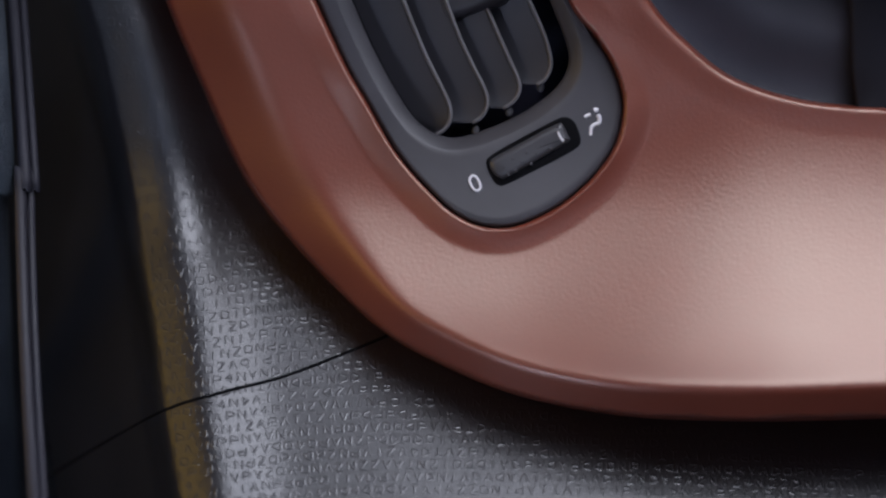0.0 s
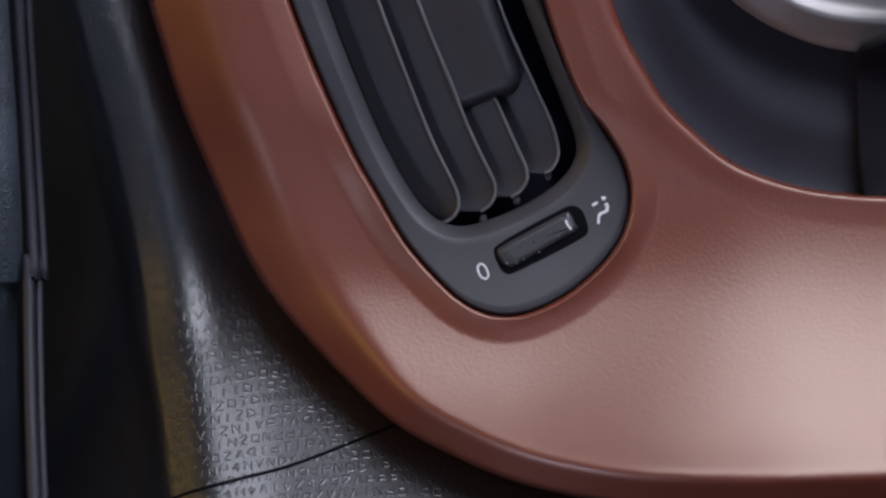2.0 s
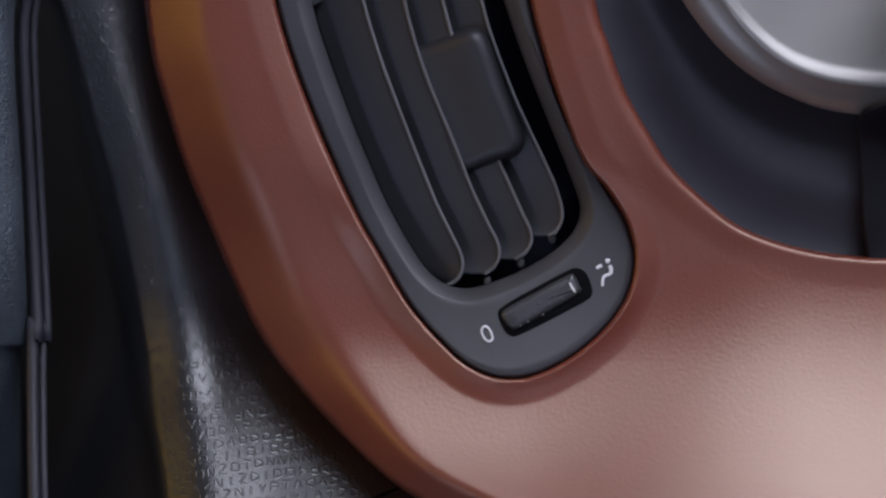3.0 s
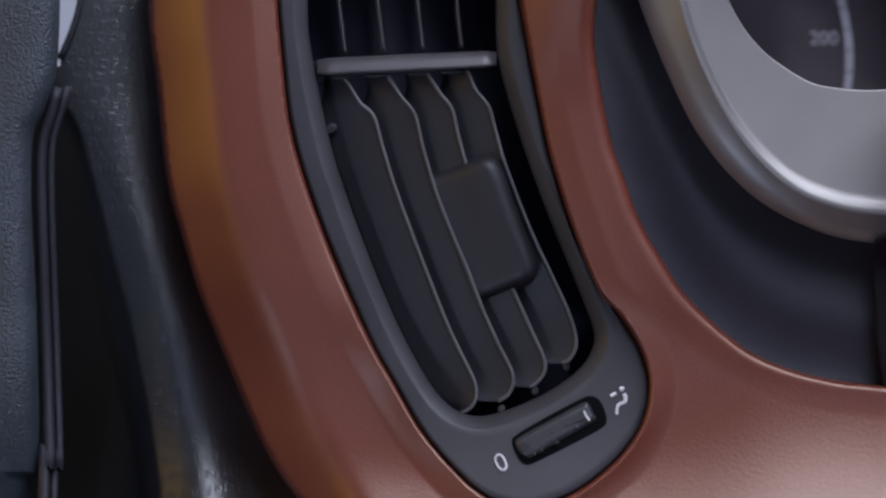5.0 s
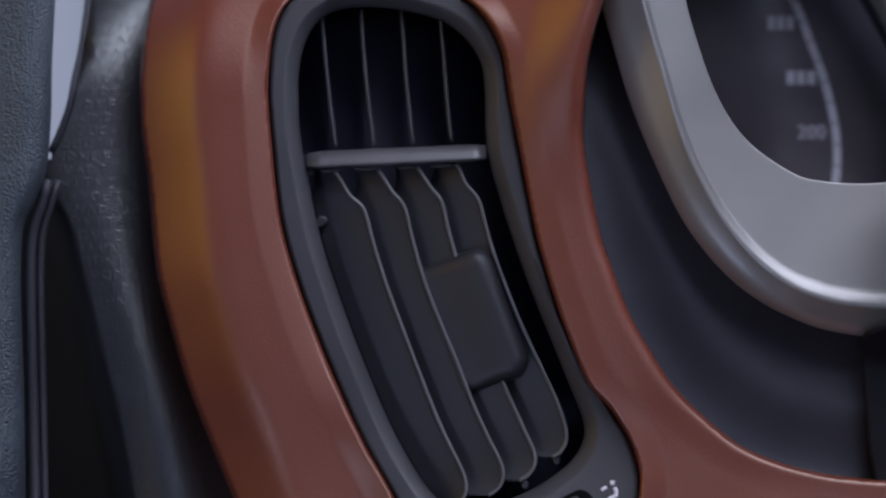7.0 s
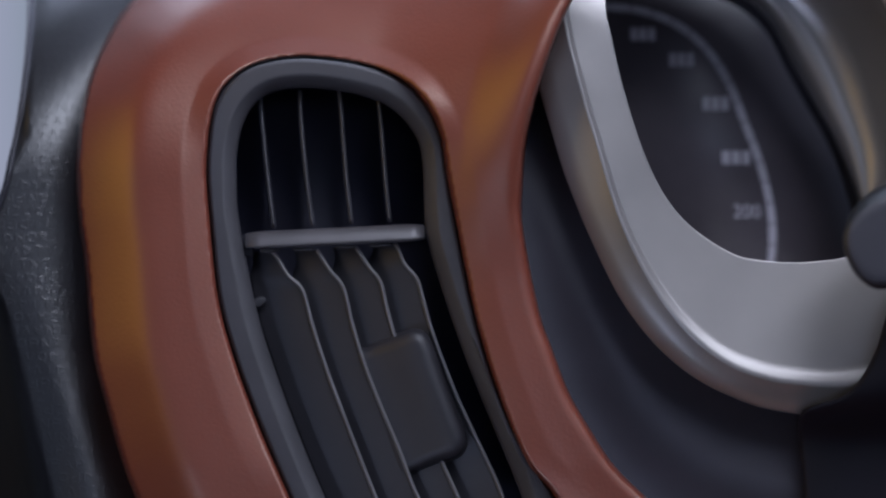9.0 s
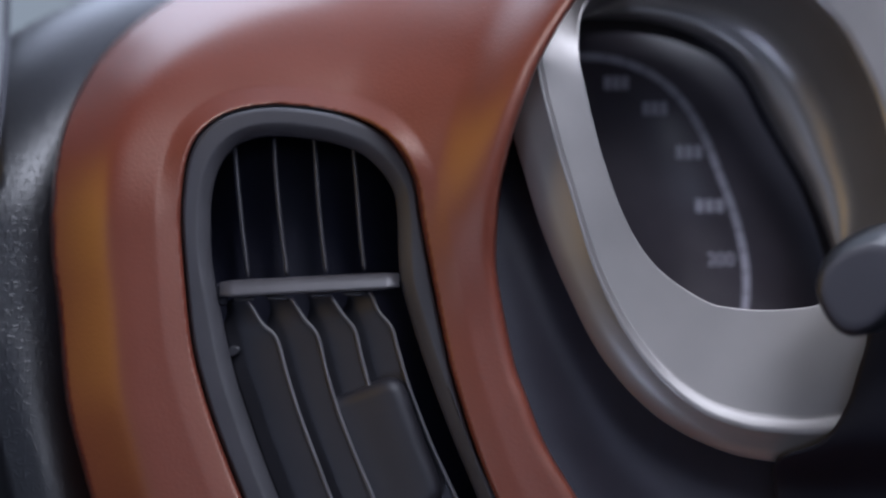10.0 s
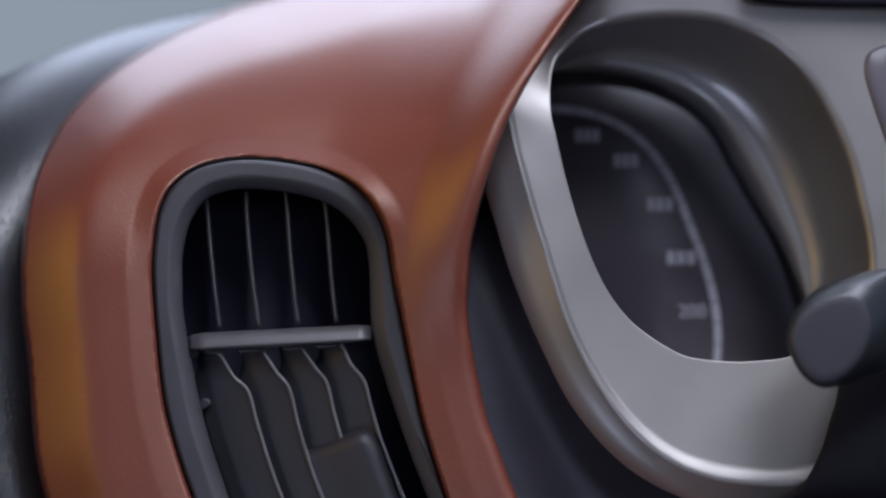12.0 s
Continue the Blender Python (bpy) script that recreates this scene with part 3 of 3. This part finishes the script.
for k in range(1, 83, 5):
    a, b, c_, d_ = arc[k], arc[k + 2], arc[k + 4], arc[k + 4] + (arc[k + 5] - arc[k + 4]) * 0.7
    corners = np.array([a - n[k] * 7, b - n[k + 2] * 7, c_ - n[k + 4] * 7, d_ - n[k + 4] * 7, d_ + n[k + 4] * 7, c_ + n[k + 4] * 7, b + n[k + 2] * 7, a + n[k] * 7])
    solid("scale_tick", *rings([at(*corners.T, -81.9), at(*corners.T, -81.2)], cap_first=True, cap_last=True), PRINT, dial, smooth=False)
for p, w, hgt in (([(537, 475)][0], 50, 24), ([(502, 573)][0], 46, 24), ([(442, 653)][0], 44, 24), ([(373, 700)][0], 44, 24)):
    for x in (-0.36, 0.0, 0.36):
        q = [(p[0] + w * (x + e * 0.14), p[1] + hgt * f_ / 2) for e, f_ in ((-1, -1), (1, -1), (1, 1), (-1, 1))]
        solid("scale_figure", *rings([at(*np.array(q).T, -81.9), at(*np.array(q).T, -81.3)], cap_first=True, cap_last=True), PRINT, dial, "blurred pale figure", smooth=False)
text = bpy.data.curves.new("figure", "FONT")
text.body, text.size, text.align_x, text.align_y = "200", 1.0, "CENTER", "CENTER"
holder = bpy.data.objects.new("figure", text)
scene.collection.objects.link(holder)
flat_text = bpy.data.meshes.new_from_object(holder.evaluated_get(bpy.context.evaluated_depsgraph_get()))
bpy.data.objects.remove(holder)
p = [(555, 377)][0]
spots = np.array([(v.co.x, v.co.y) for v in flat_text.vertices]) * 34
solid("scale_figure", at(p[0] + spots[:, 0], p[1] + spots[:, 1], -81.4), [tuple(f.vertices) for f in flat_text.polygons], PRINT, dial, "pale figure 200", smooth=False)
slot = spline([(887, 848), (904, 864), (941, 874), (1004, 876), (1087, 859), (1123, 742), (1094, 605), (1010, 595), 
    (948, 600), (930, 647), (910, 710), (892, 774), (883, 816)], 60, True)
solid("display_window", *slab(slot, 5.0, -12, 12), DIAL, cluster, "glossy black display window")

hood = spline([(671, 960), (703, 950), (786, 944), (931, 942), (1176, 941), (1286, 1000), (1185, 1087), (866, 1086), 
    (695, 1020)], 60, True)
solid("hood_edge", *slab(hood, 12, -10, 10), BLACK, cluster, "dark underside of the hood")

# ---- column shroud and stalk ----
# upper part stretched over the surround in place of stalk and wheel shadow
shroud = spline([(676, -300), (660, -232), (650, -177), (646, -110), (641, -40), (638, 6), (652, 28), (728, 56), (774, 122), (804, 205), (850, 295), (1058, 320),
    (1151, -10), (1141, -300)], 120, True)
column = solid("column_shroud", *slab(shroud, lambda u, v: -6 + 20 * step(-40, 70, v), -40, 9), BLACK)
tagged(column, "dark plastic steering column shroud, its upper part standing in for shadow on the instruments", "column shroud")
stalk = thing("control_stalk", at(900, 400, 30), "dark rounded column stalk end in front of the instruments", "stalk")
face = spline([(727, 322), (742, 366), (782, 397), (836, 410), (868, 396), (882, 352), (862, 294), (820, 254), (778, 244), (744, 272)], 90, True)
mid = face.mean(0)
rows = [at(*(mid + (face - mid) * k + shift).T, h) for k, shift, h in ((0.94, (0, 0), 51.2), (1.0, (0, 0), 50.2), (1.09, (4, 3), 48.6), (1.18, (14, 12), 45), (1.22, (26, 18), 41),
        (1.18, (70, 30), 36), (1.1, (160, 52), 31), (1.04, (320, 90), 26), (1.0, (520, 140), 20))]
solid("stalk_grip", *rings(rows, cap_first=True, cap_last=True), STALK, stalk)
cap = mid + (face - mid) * 0.95
solid("end_cap", *slab(near_start(cap, mid), 51.7, 50.4, 4), RUBBER, stalk, "matt black end cap")

# ---- door and seal ----
right_line = [(-786, 900), (-797, 595), (-800, 494), (-800, 413), (-804, 332), (-811, 291), (-829, 246), (-847, 200), 
    (-849, 89), (-839, -113), (-832, -396), (-845, -352), (-848, -662), (-840, -980), (-824, -1143)]
rl = spline(right_line, 320)
rows = []
for w in (2, 0, -1, -3, -7, -14, -24, -38, -60, -90, -130, -180, -240, -320):
    x = min(-min(w, 0) / 60, 1)
    q = rl + np.array((min(w, 0), 0))
    rows.append(at(q[:, 0], q[:, 1], 14 - 14 * (1 - math.sqrt(1 - (1 - x) ** 2)) - (24 if w > 0 else 0) - 3.2e-4 * np.minimum(q[:, 1] + 150, 0) ** 2))
door = solid("door_panel", *rings(rows, closed=False), DOORSKIN)
tagged(door, "grey grained leatherette door panel edge beside the dashboard", "door panel")
seal_line = spline([(-803, 291), (-817, 241), (-831, 190), (-832, 89), (-824, -113), (-814, -396), (-823, -352), (-825, -661), 
    (-817, -980), (-803, -1143)], 60)
seal = solid("door_seal", *rod(at(*seal_line.T, -8), 0.0022, 10), RUBBER)
tagged(seal, "black rubber door seal between door and dashboard", "door seal")
seal = solid("door_seal", *rod(at(*(seal_line + np.array((18, 0))).T, -12), 0.0016, 10), RUBBER)
tagged(seal, "black rubber door seal between door and dashboard", "door seal")

# ---- cabin shell, added out of view to close the place and shade it; backdrops ----
def box(name, x0, x1, y0, y1, z0, z1, mat, label, category):
    v = [(x, y, z) for x in (x0, x1) for y in (y0, y1) for z in (z0, z1)]
    f = [(0, 1, 3, 2), (4, 6, 7, 5), (0, 4, 5, 1), (2, 3, 7, 6), (0, 2, 6, 4), (1, 5, 7, 3)]
    return tagged(solid(name, v, f, mat, smooth=False), label, category, kind="structure")


box("floor", -0.4, 1.2, -2.5, 0.6, 0.0, 0.04, CARPET, "dark cabin carpet", "floor")
box("wall_left", -0.42, -0.36, -0.5, 0.3, 0.04, 0.74, TRIMGREY, "dark door lining below the window", "wall")
# added to keep left rear sky light off the dashboard
box("left_rear_blocker", -0.46, -0.4, -2.5, -1.05, 0.04, 1.5, TRIMGREY, "unseen dark wall against sky light from the left rear", "wall")
box("wall_right", 1.2, 1.26, -2.5, 0.9, 0.04, 0.92, TRIMGREY, "dark door lining below the window", "wall")
box("wall_rear", -0.36, 1.2, -2.5, -2.44, 0.04, 1.03, TRIMGREY, "dark rear bulkhead below the window", "wall")
# added to keep left front light off the dashboard
box("pillar", -0.46, -0.39, -0.02, 0.7, 0.74, 1.5, TRIMGREY, "unseen dark block against light from the left front", "pillar")
box("bulkhead", -0.36, 1.2, 0.28, 0.34, 0.04, 0.86, TRIMGREY, "dark bulkhead behind the dashboard", "wall")
box("dashboard_core", -0.22, 1.15, 0.15, 0.28, 0.5, 0.86, TRIMGREY, "dark core behind the dashboard", "wall")
box("roof_rear", -0.42, 1.26, -2.5, -1.3, 1.5, 1.54, HEADLINER, "grey headliner", "ceiling")
box("roof_left", -0.42, -0.2, -1.3, 0.35, 1.5, 1.54, HEADLINER, "grey headliner edge", "ceiling")
box("roof_right", 0.95, 1.26, -1.3, 0.35, 1.5, 1.54, HEADLINER, "grey headliner edge", "ceiling")
box("backdrop", -4.0, 5.0, 3.0, 3.05, -1.0, 4.0, OUTSIDE, "pale blurred daylight outside the windscreen", "backdrop")
# added glowing card out of view, mirrored in trim flank and ring
box("warm_glow_card", -2.0, -1.95, -1.8, 0.8, 0.82, 2.6, WARM, "unseen ochre glowing card for warm reflections from the left", "backdrop")
# glowing sheet that stands for the daylight in the gap
box("backdrop_pale", -1.4, -0.735, 2.5, 2.55, 0.4, 2.0, LILAC, "glowing backdrop for the pale daylight in the quarter window gap", "backdrop")
